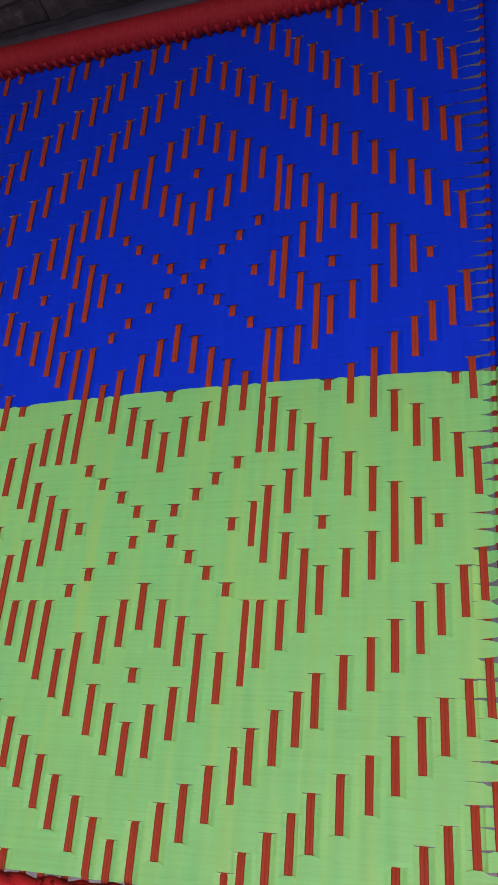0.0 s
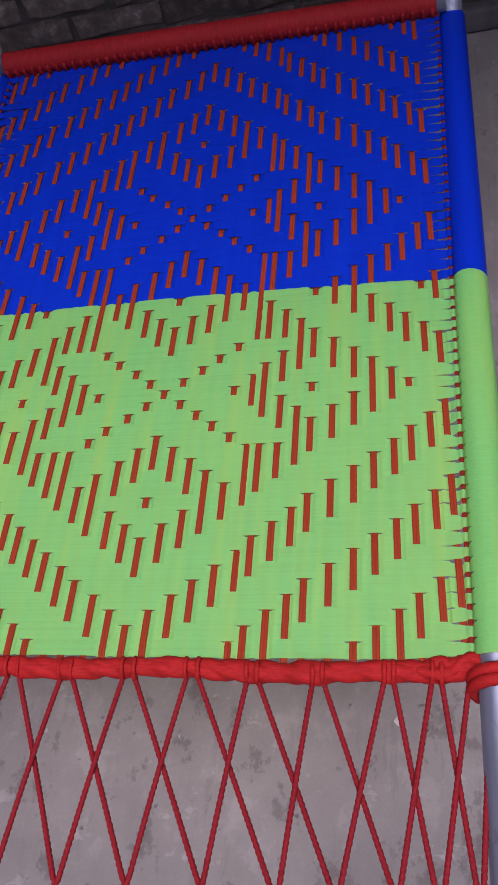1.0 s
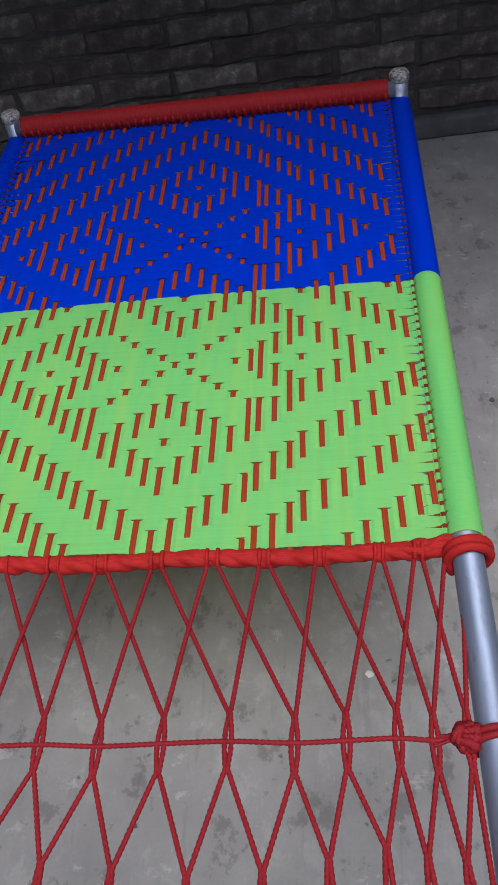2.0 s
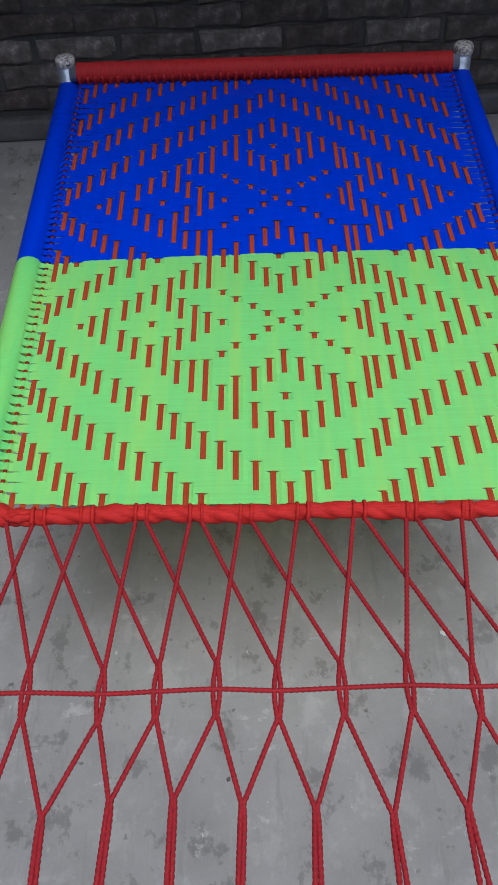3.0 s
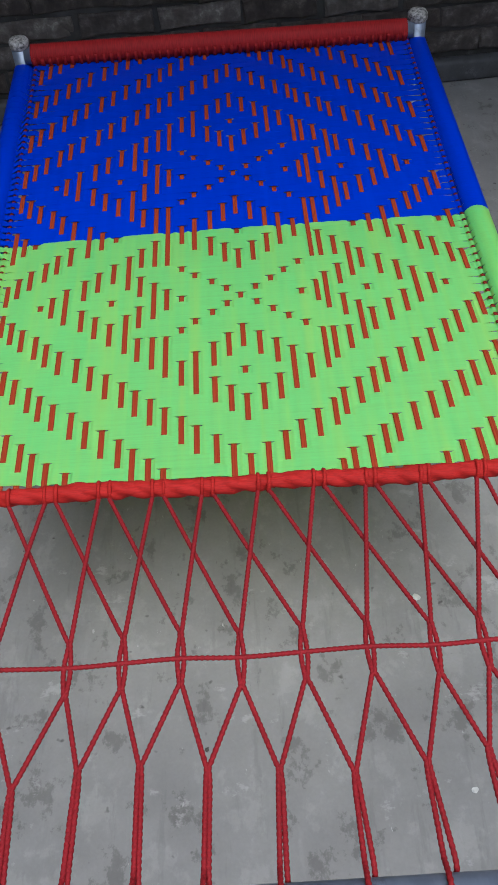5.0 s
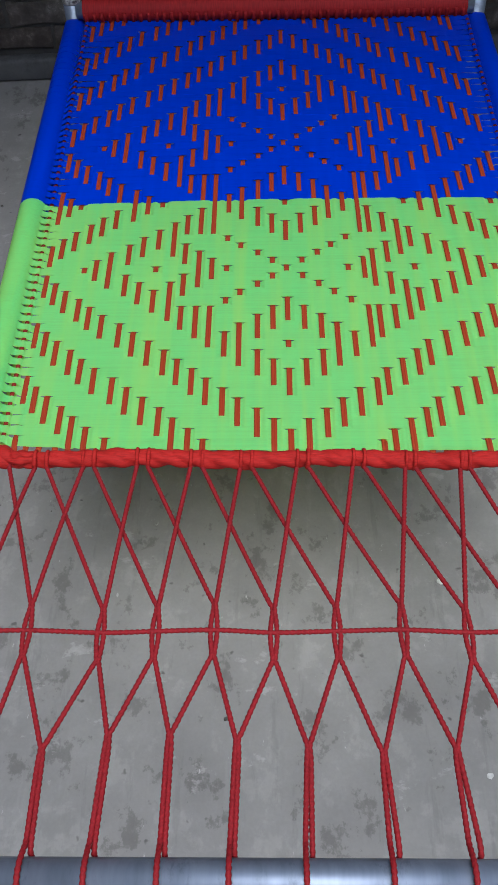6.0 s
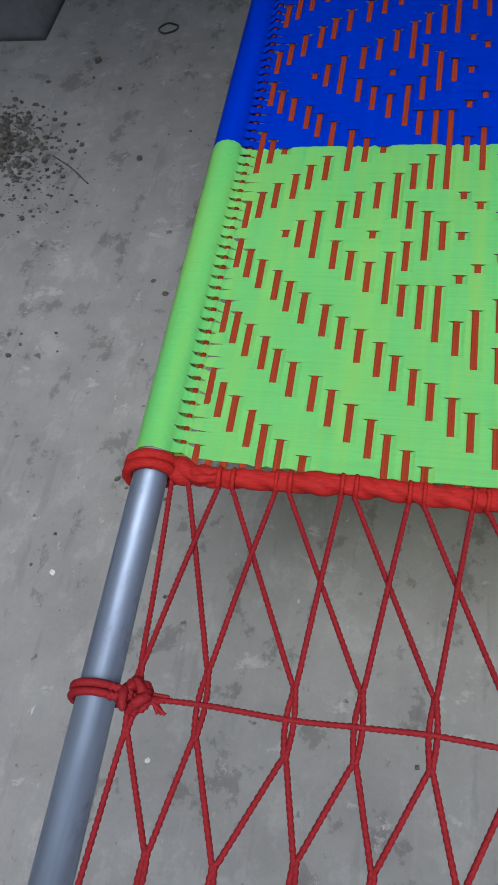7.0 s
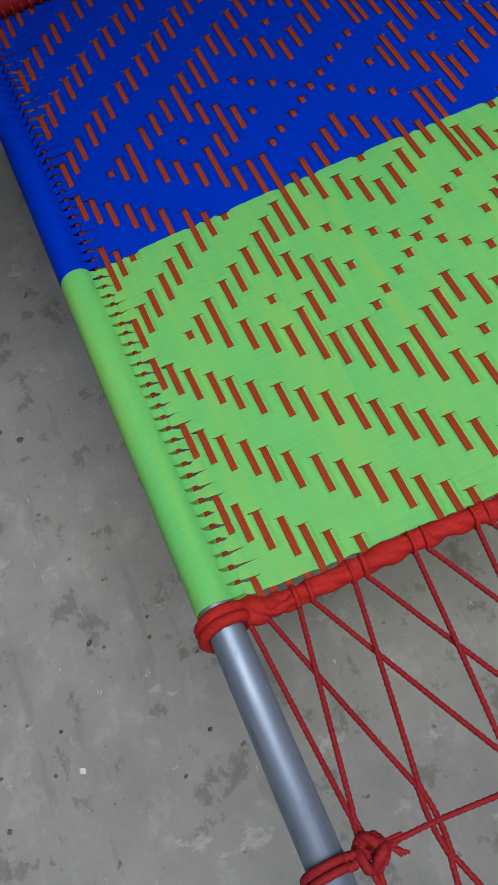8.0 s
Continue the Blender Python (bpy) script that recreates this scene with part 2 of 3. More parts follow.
# these two also stay out of view, added to keep horizon light from under the bed
tagged(part("unseen_wall_east", *box(3.1, -1.0, 1.6, 0.2, 5.7, 3.2), UNSEEN_WALL, smooth=False), "unseen plastered side wall, added to block side light", "wall", kind="structure")
tagged(part("unseen_wall_south", *box(0, -3.85, 1.6, 6.4, 0.2, 3.2), UNSEEN_WALL, smooth=False), "unseen plastered wall, added to block low light from behind", "wall", kind="structure")
# slab overhead, out of view, added so daylight falls off towards the brick wall
tagged(part("ceiling", *box(0, 0.90, 2.6, 6.0, 2.00, 0.15), ADDED_ROOF, smooth=False), "unseen roof slab, added to shade the wall end", "ceiling", kind="structure")


def pillar():
    ob = new("pillar")
    ob.location = (-1.66, 1.48, 0)
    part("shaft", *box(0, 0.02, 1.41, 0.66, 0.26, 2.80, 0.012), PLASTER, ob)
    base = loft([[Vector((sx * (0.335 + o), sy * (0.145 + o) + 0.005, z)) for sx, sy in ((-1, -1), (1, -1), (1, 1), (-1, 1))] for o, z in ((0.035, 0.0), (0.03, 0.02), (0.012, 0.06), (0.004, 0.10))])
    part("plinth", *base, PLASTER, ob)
    return tagged(ob, "grey cement-plastered pillar against the brick wall", "pillar", kind="structure")


pillar()


# ---- the bed ----
bed = tagged(new("charpai_bed"), "steel-pipe cot woven in lime green, blue and red plastic ribbon", "bed")
ZP, RP, RW = 0.522, 0.0208, 0.0254
YF, YH = -0.951, 0.862


def left_axis(y):
    return -0.4510 - 0.0200 * y


def right_axis(y):
    return 0.4410 + 0.0020 * y


def mat_z(x, y):
    return 0.5290 - 0.004 * max(0.0, 1 - (x / 0.42) ** 2) + 0.03 * max(0.0, y - 0.25)


part("side_rail", *tube([(left_axis(YF), YF, ZP), (left_axis(YH), YH, ZP)], RP), STEEL, bed, "grey galvanised steel pipe")
part("side_rail", *tube([(right_axis(YF), YF, ZP), (right_axis(YH), YH, ZP)], RP), STEEL, bed, "grey galvanised steel pipe")
part("end_sleeve", *tube([(left_axis(-0.912), -0.912, ZP), (left_axis(-0.877), -0.877, ZP)], RP + 0.0012), CAP, bed, "pale worn sleeve on the pipe end")
part("foot_rail", *tube([(left_axis(YF) + 0.02, YF, ZP), (right_axis(YF) - 0.02, YF, ZP)], RP), STEEL, bed, "grey galvanised steel pipe")
part("head_rail", *tube([(left_axis(YH) + 0.01, YH - 0.010, 0.562), (right_axis(YH) - 0.01, YH - 0.012, 0.562)], RP - 0.002), STEEL, bed)
for px, py in ((left_axis(YH), YH), (right_axis(YH), YH), (left_axis(YF), YF), (right_axis(YF), YF)):
    leg = part("leg", *lathe(px, py, [(0.0225, 0.0), (0.0225, 0.03), (0.0205, 0.034), (0.0205, 0.582)]), STEEL, bed)
    part("cap", *lathe(px, py, [(0.0205, 0.577), (0.0225, 0.580), (0.0228, 0.592), (0.019, 0.598), (0.010, 0.601), (0.002, 0.602)]), CAP, leg, "dirty whitish end cap")

# rows of the weave: 0 is the middle of the green figure, 18 that of the blue one
FIRST, EDGE, LAST = -19, 9, 41


def row_y(k):
    return 0.0011 + 0.0201 * min(k, EDGE + 0.5) + 0.0206 * max(0.0, k - EDGE - 0.5)


COLUMN_X = {
    -17: -0.4000, -16: -0.3835, -15: -0.3640, -14: -0.3395, -13: -0.3203, -12: -0.2976, -11: -0.2675, -10: -0.2440, -9: -0.2182,
    -8: -0.1918, -7: -0.1703, -6: -0.1462, -5: -0.1239, -4: -0.0982, -3: -0.0752, -2: -0.0459, -1: -0.0210, 0: 0.0028, 1: 0.0295,
    2: 0.0560, 3: 0.0804, 4: 0.1070, 5: 0.1340, 6: 0.1500, 7: 0.1752, 8: 0.1991, 9: 0.2185, 10: 0.2480, 11: 0.2771, 12: 0.3026,
    13: 0.3290, 14: 0.3514, 15: 0.3765, 16: 0.3970,
}
COLUMNS = range(-17, 17)
# the figure: for each column from the middle, the uppermost row and the length of each red float
FIGURE = {
    0: [(9, 1), (6, 3), (0, 1), (-4, 3), (-9, 1), (-12, 3)],
    1: [(7, 3), (1, 1), (-1, 1), (-5, 3), (-11, 3)],
    2: [(8, 3), (2, 1), (-2, 1), (-6, 3), (-10, 3)],
    3: [(11, 5), (3, 1), (-3, 1), (-7, 5)],
    4: [(10, 3), (4, 1), (0, 1), (-4, 1), (-8, 3)],
    5: [(13, 9), (1, 3), (-5, 5)],
    6: [(8, 4), (2, 5), (-5, 4)],
    7: [(7, 3), (3, 3), (-1, 3), (-5, 3)],
    8: [(6, 5), (-2, 5)],
    9: [(9, 1), (5, 3), (0, 1), (-3, 3)],
    10: [(10, 3), (4, 3), (-2, 3)],
    11: [(11, 5), (3, 3), (-1, 3)],
    12: [(8, 3), (2, 5)],
    13: [(7, 3), (1, 3)],
    14: [(6, 3), (0, 1)],
    15: [(9, 1), (5, 3)],
    16: [(10, 3), (4, 3)],
    17: [(11, 5), (3, 3)],
}
FLOATS = {}
for col, runs in FIGURE.items():
    runs = runs + [(col - d, 3) for d in (18, 24, 30, 36, 42) if col - d > -29]
    rows_up = {k for top, n in runs for k in range(top - n + 1, top + 1)}
    FLOATS[col] = {k for k in rows_up if k <= 9} | {18 - k for k in rows_up if k <= 9}


def floats(c, k):
    return k in FLOATS[abs(c)]


def column_at(c, y):
    f = c / 17
    return COLUMN_X[c] - y * (0.0024 + 0.0050 * f + 0.0241 * f * f)


def skew(x, y):
    """How far a row strays from its straight line: it leans a little, and hangs back towards both sides."""
    bow = (0.045 + 0.17 * y) * x * x * (1 - ease((y - 0.40) / 0.44))
    return 0.0007 * x + 0.034 * x * y * (1 - ease((y - 0.40) / 0.44)) - bow


def ease(t):
    t = min(1.0, max(0.0, t))
    return t * t * (3 - 2 * t)


def weft_band(k):
    """One band of ribbons: round the one pipe, pinched at the lace, through the straps, and round the other pipe."""
    rnd = random.Random(900 + k)
    y0, pitch = row_y(k), (row_y(k + 0.5) - row_y(k - 0.5))
    xl, xr = left_axis(y0), right_axis(y0)
    stations = []                                   # x, z, share of the full width, up from the surface
    pinch = [0.52 + 0.14 * rnd.random() for _ in range(2)]
    reach = [0.016 + 0.044 * rnd.random() ** 1.3 for _ in range(2)]
    for side, ax, sg in ((0, xl, 1), (1, xr, -1)):
        lace = ax + sg * (0.0335 if sg > 0 else 0.0255)
        zl = mat_z(lace, y0)
        st = [(lace + sg * 0.003, zl - 0.0110, 1.04, (0, -1)), (lace, zl - 0.0100, 1.04, (0, -1))]      # the tail tucked in under the lace
        for i in range(15):
            a = radians(325 - i * 20)
            st.append((ax + sg * RW * math.cos(a), ZP + RW * math.sin(a), 1.02 if i < 14 else 0.97, (sg * math.cos(a), math.sin(a))))
        for a, w in ((36, 0.86), (27, 0.74)):
            a = radians(a)
            st.append((ax + sg * RW * math.cos(a), ZP + RW * math.sin(a), w, (sg * math.cos(a) * 0.5, 0.87)))
        st.append((lace - sg * 0.003, zl + 0.0022, pinch[side], (0, 1)))
        st.append((lace, zl + 0.0030, pinch[side], (0, 1)))
        st.append((lace + sg * 0.003, zl + 0.0022, pinch[side] + 0.03, (0, 1)))
        stations.append(st)
    lo, hi = stations[0][-1][0] + 0.001, stations[1][-1][0] - 0.001
    inner = [lo + 0.001 + d for d in (0.0, 0.002, 0.005, 0.009, 0.014)] + [hi - 0.001 - d for d in (0.0, 0.002, 0.005, 0.009, 0.014)]
    cols = [column_at(c, y0) for c in COLUMNS]
    for c, xc in zip(COLUMNS, cols):
        for d in (-0.0122, -0.0108, -0.0088, -0.0070, -0.0048, 0.0, 0.0048, 0.0070, 0.0088, 0.0108, 0.0122):
            if lo < xc + d < hi:
                inner.append(xc + d)
    inner = sorted(set(round(v, 5) for v in inner))

    def spread(x):
        """The share of the full width that the band has regained beyond the lace."""
        share = 1.02
        for side, d in ((0, x - lo), (1, hi - x)):
            f = d / reach[side]
            if f < 1:
                share = min(share, pinch[side] + (1.0 - pinch[side]) * max(0.0, f) ** 0.42)
        return share

    full = stations[0] + [(v, None, spread(v), (0, 1)) for v in inner] + stations[1][::-1]

    def dip(x):
        z = 0.0
        for c, xc in zip(COLUMNS, cols):
            d = abs(x - xc)
            if d < 0.0125:
                if floats(c, k):
                    z = -0.0030 * (1 - ease((d - 0.0052) / 0.0072)) if not floats(c, k + 1) else -0.0026 * (1 - ease((d - 0.0046) / 0.0074))
                else:
                    z = 0.0006 * (1 - ease(d / 0.011))
        return z

    def lap(x, other):
        """How far this band bulges over the end of a red float of its neighbour."""
        if (k, other) in ((EDGE, EDGE + 1), (EDGE + 1, EDGE)):
            return 0.0
        if other < k:
            return 0.03
        for c, xc in zip(COLUMNS, cols):
            d = abs(x - xc)
            if d < 0.011 and floats(c, other) and not floats(c, k):
                return 0.23 * (1 - ease((d - 0.004) / 0.007))
        return 0.0

    def slit(x):
        """The gap that is left at the upper end of a red float."""
        for c, xc in zip(COLUMNS, cols):
            d = x - xc
            if -0.0122 < d < 0.0190 and floats(c, k) and not floats(c, k + 1):
                return 0.15 * (1 - ease((-d - 0.0080) / 0.0040)) if d < 0 else 0.15 - 0.10 * ease((d - 0.006) / 0.007) - 0.05 * ease((d - 0.0125) / 0.006)
        return 0.0

    wob = rnd.random() * 50
    tops, foots, heads = [], [], []
    for x, z, w, (nx, nz) in full:
        flat = z is None
        zz = mat_z(x, y0) + dip(x) if flat else z
        yc = y0 + skew(x, y0) + 0.0005 * noise.noise(Vector((x * 9, wob, 0)))
        lo_e, hi_e = (w + (lap(x, k - 1) if flat else 0)), (w + (lap(x, k + 1) if flat else 0))
        if flat:
            hi_e -= slit(x)
        ring = [(-lo_e, 0.0), (-0.5 * w, 0.0001), (0.2 * w, 0.0002), (0.8 * w, 0.0003), (hi_e, 0.0004)]
        tops.append([Vector((x + nx * h, yc + v * pitch / 2, zz + nz * h)) for v, h in ring])
        foots.append([Vector((x + nx * h, yc - lo_e * pitch / 2, zz + nz * h)) for h in (-0.0008, 0.0)])
        heads.append([Vector((x + nx * h, yc + hi_e * pitch / 2, zz + nz * h)) for h in (0.0004, -0.0008)])
    return join([loft(r, closed=False, caps=False) for r in (tops, foots, heads)])


for k in range(FIRST, LAST + 1):
    part("weft_band", *weft_band(k), GREEN if k <= EDGE else BLUE, bed)


def warp_strap(c):
    """One red strap from the foot rope to the head rail, over and under the bands."""
    half = 0.0042
    stations = [(-0.408, -0.012), (-0.403, -0.003)]
    for k in range(FIRST, LAST + 1):
        y, p = row_y(k), row_y(k + 0.5) - row_y(k - 0.5)
        up, before, after = floats(c, k), floats(c, k - 1), floats(c, k + 1)
        hi, low = 0.0002, -0.0042
        for v in (-0.52, -0.37, 0.0, 0.37, 0.52):
            if up:
                at_end = (v < -0.5 and not before) or (v > 0.5 and not after)
                stations.append((y + v * p * (1.0 if at_end else 0.8), -0.0026 if at_end else hi))
            elif abs(v) < 0.3:
                stations.append((y, low))
    stations += [(0.842, 0.002), (0.852, 0.012)]
    stations.sort()
    rings = []
    for y, h in stations:
        xc = column_at(c, y) + 0.0004 * noise.noise(Vector((c * 3.1, y * 12, 0)))
        yy = y + skew(xc, y) if y < 0.84 else y
        z = mat_z(xc, y) + h
        rings.append([Vector((xc + dx, yy, z + dz)) for dx, dz in ((-half, -0.0012), (-half, -0.0002), (-half * 0.7, 0.0003), (-0.0003, 0.0002), (0.0, -0.0002), (0.0003, 0.0002), (half * 0.7, 0.0003), (half, -0.0002), (half, -0.0012))])
    return loft(rings)


for c in COLUMNS:
    part("warp_strap", *warp_strap(c), STRAP, bed)

# the lacing beside each pipe
for ax, sg in ((left_axis, 1), (right_axis, -1)):
    pts = []
    for k in range(FIRST, LAST + 1):
        for v, h in ((-0.36, 0.0010), (-0.20, -0.0012), (0.0, -0.0022), (0.20, -0.0012), (0.36, 0.0010)):
            y = row_y(k + v)
            pts.append(Vector((ax(y) + sg * (0.0335 if sg > 0 else 0.0255), y + skew(ax(y), y), mat_z(0.42, y) + h)))
    rings = []
    for i, p in enumerate(pts):
        hw = 0.0031 * (1 + 0.12 * noise.noise(Vector((i * 0.37, sg * 5.0, 0))))
        rings.append([p + Vector((dx * hw, 0, dz)) for dx, dz in ((-1, -0.0012), (-1, 0.0004), (-0.75, 0.0009), (0.75, 0.0009), (1, 0.0004), (1, -0.0012))])
    part("lace_cord", *loft(rings), LACE, bed, "flat dark red lacing ribbon")


def winding(a, b, n, r_in, r, seed=0):
    """Turns of cord wound side by side round the line from a to b."""
    a, b = Vector(a), Vector(b)
    t = (b - a).normalized()
    u = t.orthogonal().normalized()
    w = t.cross(u)
    rnd = random.Random(seed)
    pts = []
    for i in range(n * 16 + 1):
        f = i / 16 / n
        ang = 2 * math.pi * i / 16
        rr = r_in + r + 0.12 * r * rnd.random()
        pts.append(a.lerp(b, f) + (u * math.cos(ang) + w * math.sin(ang)) * rr)
    return cord(pts, r, 0.010, 3, 0.15, 0.004, 8, 0.08, seed)


# red wrapping of the head rail, with the row of loops that holds the straps
hx0, hx1 = left_axis(YH) + 0.026, right_axis(YH) - 0.026
rings = []
N = 420
for i in range(N + 1):
    f = i / N
    x = hx0 + (hx1 - hx0) * f
    y, z = YH - 0.010 - 0.002 * f, 0.562
    r = 0.0240 + 0.0004 * math.cos(i * math.pi) + 0.0006 * noise.noise(Vector((x * 30, 0, 0)))
    rings.append([Vector((x, y + r * math.cos(a), z + r * math.sin(a))) for a in [2 * math.pi * j / 24 for j in range(24)]])
part("head_wrap", *loft(rings), HEAD_WRAP, bed, "red ribbon wound round the head pipe")
rnd = random.Random(5)
x = hx0 + 0.006
while x < hx1 - 0.004:
    arc = [(x + 0.0012 * rnd.random(), YH - 0.011 + 0.0255 * math.cos(radians(a)), 0.562 + 0.0255 * math.sin(radians(a))) for a in (172, 190, 208, 226, 244)]
    part("strap_loop", *cord(arc, 0.0042, 0.01, 3, 0.15, 0.004, 8), HEAD_WRAP, bed)
    x += 0.0165 + 0.003 * rnd.random()

# the thick red rope that ends the weave, and its turns round the pipes
ROPE_Y, ROPE_Z = -0.4050, 0.5225
pts = [(x, ROPE_Y + 0.002 * math.sin(x * 23) - 0.010 * x + (0.006 if abs(x) > 0.40 else 0), ROPE_Z) for x in np.linspace(left_axis(-0.41) + 0.015, right_axis(-0.41) - 0.015, 40)]
part("edge_rope", *join([cord(pts, 0.0116, 0.040, 3, 0.26, 0.0020, 24, 0.26, 3.0), cord([(p[0], p[1] + 0.003, p[2] + 0.005) for p in pts], 0.0060, 0.026, 2, 0.26, 0.003, 12, 0.35, 8.0)]), EDGE_ROPE, bed, "thick red rope at the edge of the weave")
for ax, sg in ((left_axis, 1), (right_axis, -1)):
    part("rope_loop", *winding((ax(-0.396), -0.395 + 0.008 * sg, ZP), (ax(-0.42), -0.420 + 0.008 * sg, ZP), 2, RP, 0.0068, 4), EDGE_ROPE, bed, "red rope wound round the pipe")
    knot = [(ax(-0.41) + sg * (0.016 + 0.012 * i), ROPE_Y + 0.010 - 0.0022 * i + 0.002 * math.sin(2.1 * i), ROPE_Z + 0.001 * math.cos(3 * i)) for i in range(7)]
    strand = [(p[0], p[1] - 0.004 + 0.007 * math.sin(1.3 * i), p[2] + 0.008) for i, p in enumerate(knot)]
    part("rope_whipping", *join([cord(knot, 0.0118, 0.034, 3, 0.30, 0.002, 20, 0.40, 12.0 + sg, 0.016), cord(strand, 0.0056, 0.022, 2, 0.3, 0.002, 10, 0.4, 15.0 + sg, 0.010)]), EDGE_ROPE, bed)

# the net of cord between the rope and the foot rail
PAIRS = [(-0.415, -0.394), (-0.358, -0.341), (-0.290, -0.274), (-0.214, -0.198), (-0.138, -0.122), (-0.068, -0.053), (0.011, 0.026), (0.089, 0.104), (0.162, 0.174), (0.238, 0.249), (0.318, 0.328), (0.370, 0.380), (0.410, 0.432)]
KNOTS = [-0.396, -0.325, -0.234, -0.167, -0.096, -0.023, 0.054, 0.134, 0.212, 0.272, 0.331, 0.372, 0.410]
FORKS = [-0.349, -0.284, -0.211, -0.141, -0.065, 0.015, 0.098, 0.179, 0.249, 0.310, 0.352, 0.391]
FORKY = [-0.815, -0.817, -0.801, -0.800, -0.807, -0.813, -0.821, -0.815, -0.803, -0.791, -0.800, -0.805]
RAILX = [-0.352, -0.282, -0.215, -0.141, -0.068, 0.012, 0.101, 0.184, 0.256, 0.313, 0.360, 0.400]
KY, CZ = -0.674, 0.5275


def taut(a, b):
    """Points that keep the line straight from a to b."""
    a, b = Vector(a), Vector(b)
    return [tuple(a.lerp(b, f)) for f in (0.06, 0.35, 0.65, 0.94)]


def over_rail(x, off):
    return [(x + off, YF + 0.0225, 0.5385), (x + off, YF + 0.009, 0.5460), (x + off, YF - 0.005, 0.5465), (x + off, YF - 0.019, 0.5375), (x + off, YF - 0.0245, 0.522), (x + off, YF - 0.018, 0.504)]


def under_rail(x, off):
    return [(x + off, YF + 0.0245, 0.5230), (x + off, YF + 0.020, 0.508), (x + off, YF + 0.008, 0.499), (x + off, YF - 0.006, 0.498)]


for i, kx in enumerate(KNOTS):
    ends = len(KNOTS) - 1
    ky = KY + 0.004 * math.sin(i * 2.1)
    top_l = PAIRS[i - 1][1] if i else PAIRS[0][0]
    top_r = PAIRS[i + 1][0] if i < ends else PAIRS[ends][1]
    for sg, top in ((-1, top_l), (1, top_r)):
        if i == 0 and sg == 1:
            top = PAIRS[1][0]
        if i == ends and sg == -1:
            top = PAIRS[ends - 1][1]
        wrap = [(top, ROPE_Y - 0.002, ROPE_Z + 0.002), (top, ROPE_Y - 0.0115, ROPE_Z - 0.001)]
        start = wrap[-1]
        kn = [(kx + sg * 0.0012, ky + 0.034, CZ + sg * 0.001), (kx + sg * 0.0036, ky + 0.011, CZ), (kx + sg * 0.0038, ky - 0.010, CZ), (kx + sg * 0.0014, ky - 0.034, CZ)]
        line = wrap + [(p[0], p[1], p[2] + h) for p, h in zip(taut(start, kn[0]), (0, 0.0024 * sg, 0.0024 * sg, 0))] + kn
        j = i - 1 if sg < 0 else i
        if 0 <= j < len(FORKS):
            fx, fy = FORKS[j], FORKY[j]
            gap = 0.0023 if j < 5 else 0.0023 + 0.0013 * (j - 4)
            fork = (fx - sg * 0.0014, fy, CZ)
            low = (RAILX[j] - sg * gap, YF + 0.030, CZ + (0.004 if sg > 0 else 0.0))
            line += taut(kn[3], fork) + [fork] + [(p[0], p[1], p[2]) for p in taut((fx - sg * 0.0022, fy - 0.012, CZ), low)] + (over_rail if sg > 0 else under_rail)(RAILX[j], -sg * gap)
        else:
            ex = left_axis(YF) + 0.022 if sg < 0 else right_axis(YF) - 0.022
            line += taut(kn[3], (ex, YF + 0.030, CZ)) + over_rail(ex, 0.0)
        part("net_cord", *cord(line, 0.0029, 0.0070, 2, 0.34), ROPE, bed)
for top in [x for pair in PAIRS[1:-1] for x in pair]:
    ring = [(top + 0.0014 * math.sin(a), ROPE_Y + 0.002 * math.sin(top * 23) - 0.010 * top - 0.001 + 0.0120 * math.cos(a), ROPE_Z + 0.001 + 0.0128 * math.sin(a)) for a in [radians(v) for v in (215, 185, 155, 125, 95, 65, 35)]]
    part("net_loop", *cord(ring, 0.0027, 0.0070, 2, 0.30, 0.002, 8, 0.4), EDGE_ROPE, bed)
cross = [(KNOTS[0] - 0.028, KY + 0.002, CZ)] + [(kx, KY + 0.004 * math.sin(i * 2.1) * 0.5, CZ + 0.001) for i, kx in enumerate(KNOTS)] + [(KNOTS[-1] + 0.012, KY, CZ)]
part("cross_cord", *cord(cross, 0.0028, 0.0070, 2, 0.34), ROPE, bed)


def tassel(x, y, z, sg, seed):
    """A lumpy knot with frayed ends."""
    rnd = random.Random(seed)
    pieces = []
    for i in range(10):
        a = rnd.random() * 6.28
        c0 = Vector((x + 0.010 * math.cos(a), y + 0.010 * math.sin(a), z + 0.006 * rnd.random()))
        d = Vector((math.cos(a + 1.6), math.sin(a + 1.6), 0.5 * rnd.random()))
        pieces.append(cord([c0 - 0.012 * d, c0 + Vector((0, 0, 0.006)), c0 + 0.012 * d, c0 + 0.004 * d - Vector((0, 0, 0.008))], 0.0046, 0.006, 2, 0.35, 0.002, 10, 0.5, seed + i))
    for i in range(9):
        e = Vector((x + sg * (0.024 + 0.016 * rnd.random()), y - 0.004 + 0.020 * (rnd.random() - 0.5), z - 0.004 * rnd.random()))
        m = Vector((x + sg * 0.014, y + 0.010 * (rnd.random() - 0.5), z + 0.004))
        pieces.append(cord([(x, y, z), m, e], 0.0020, 0.006, 2, 0.2, 0.003, 6, 0.3, seed + 20 + i))
    return join(pieces)


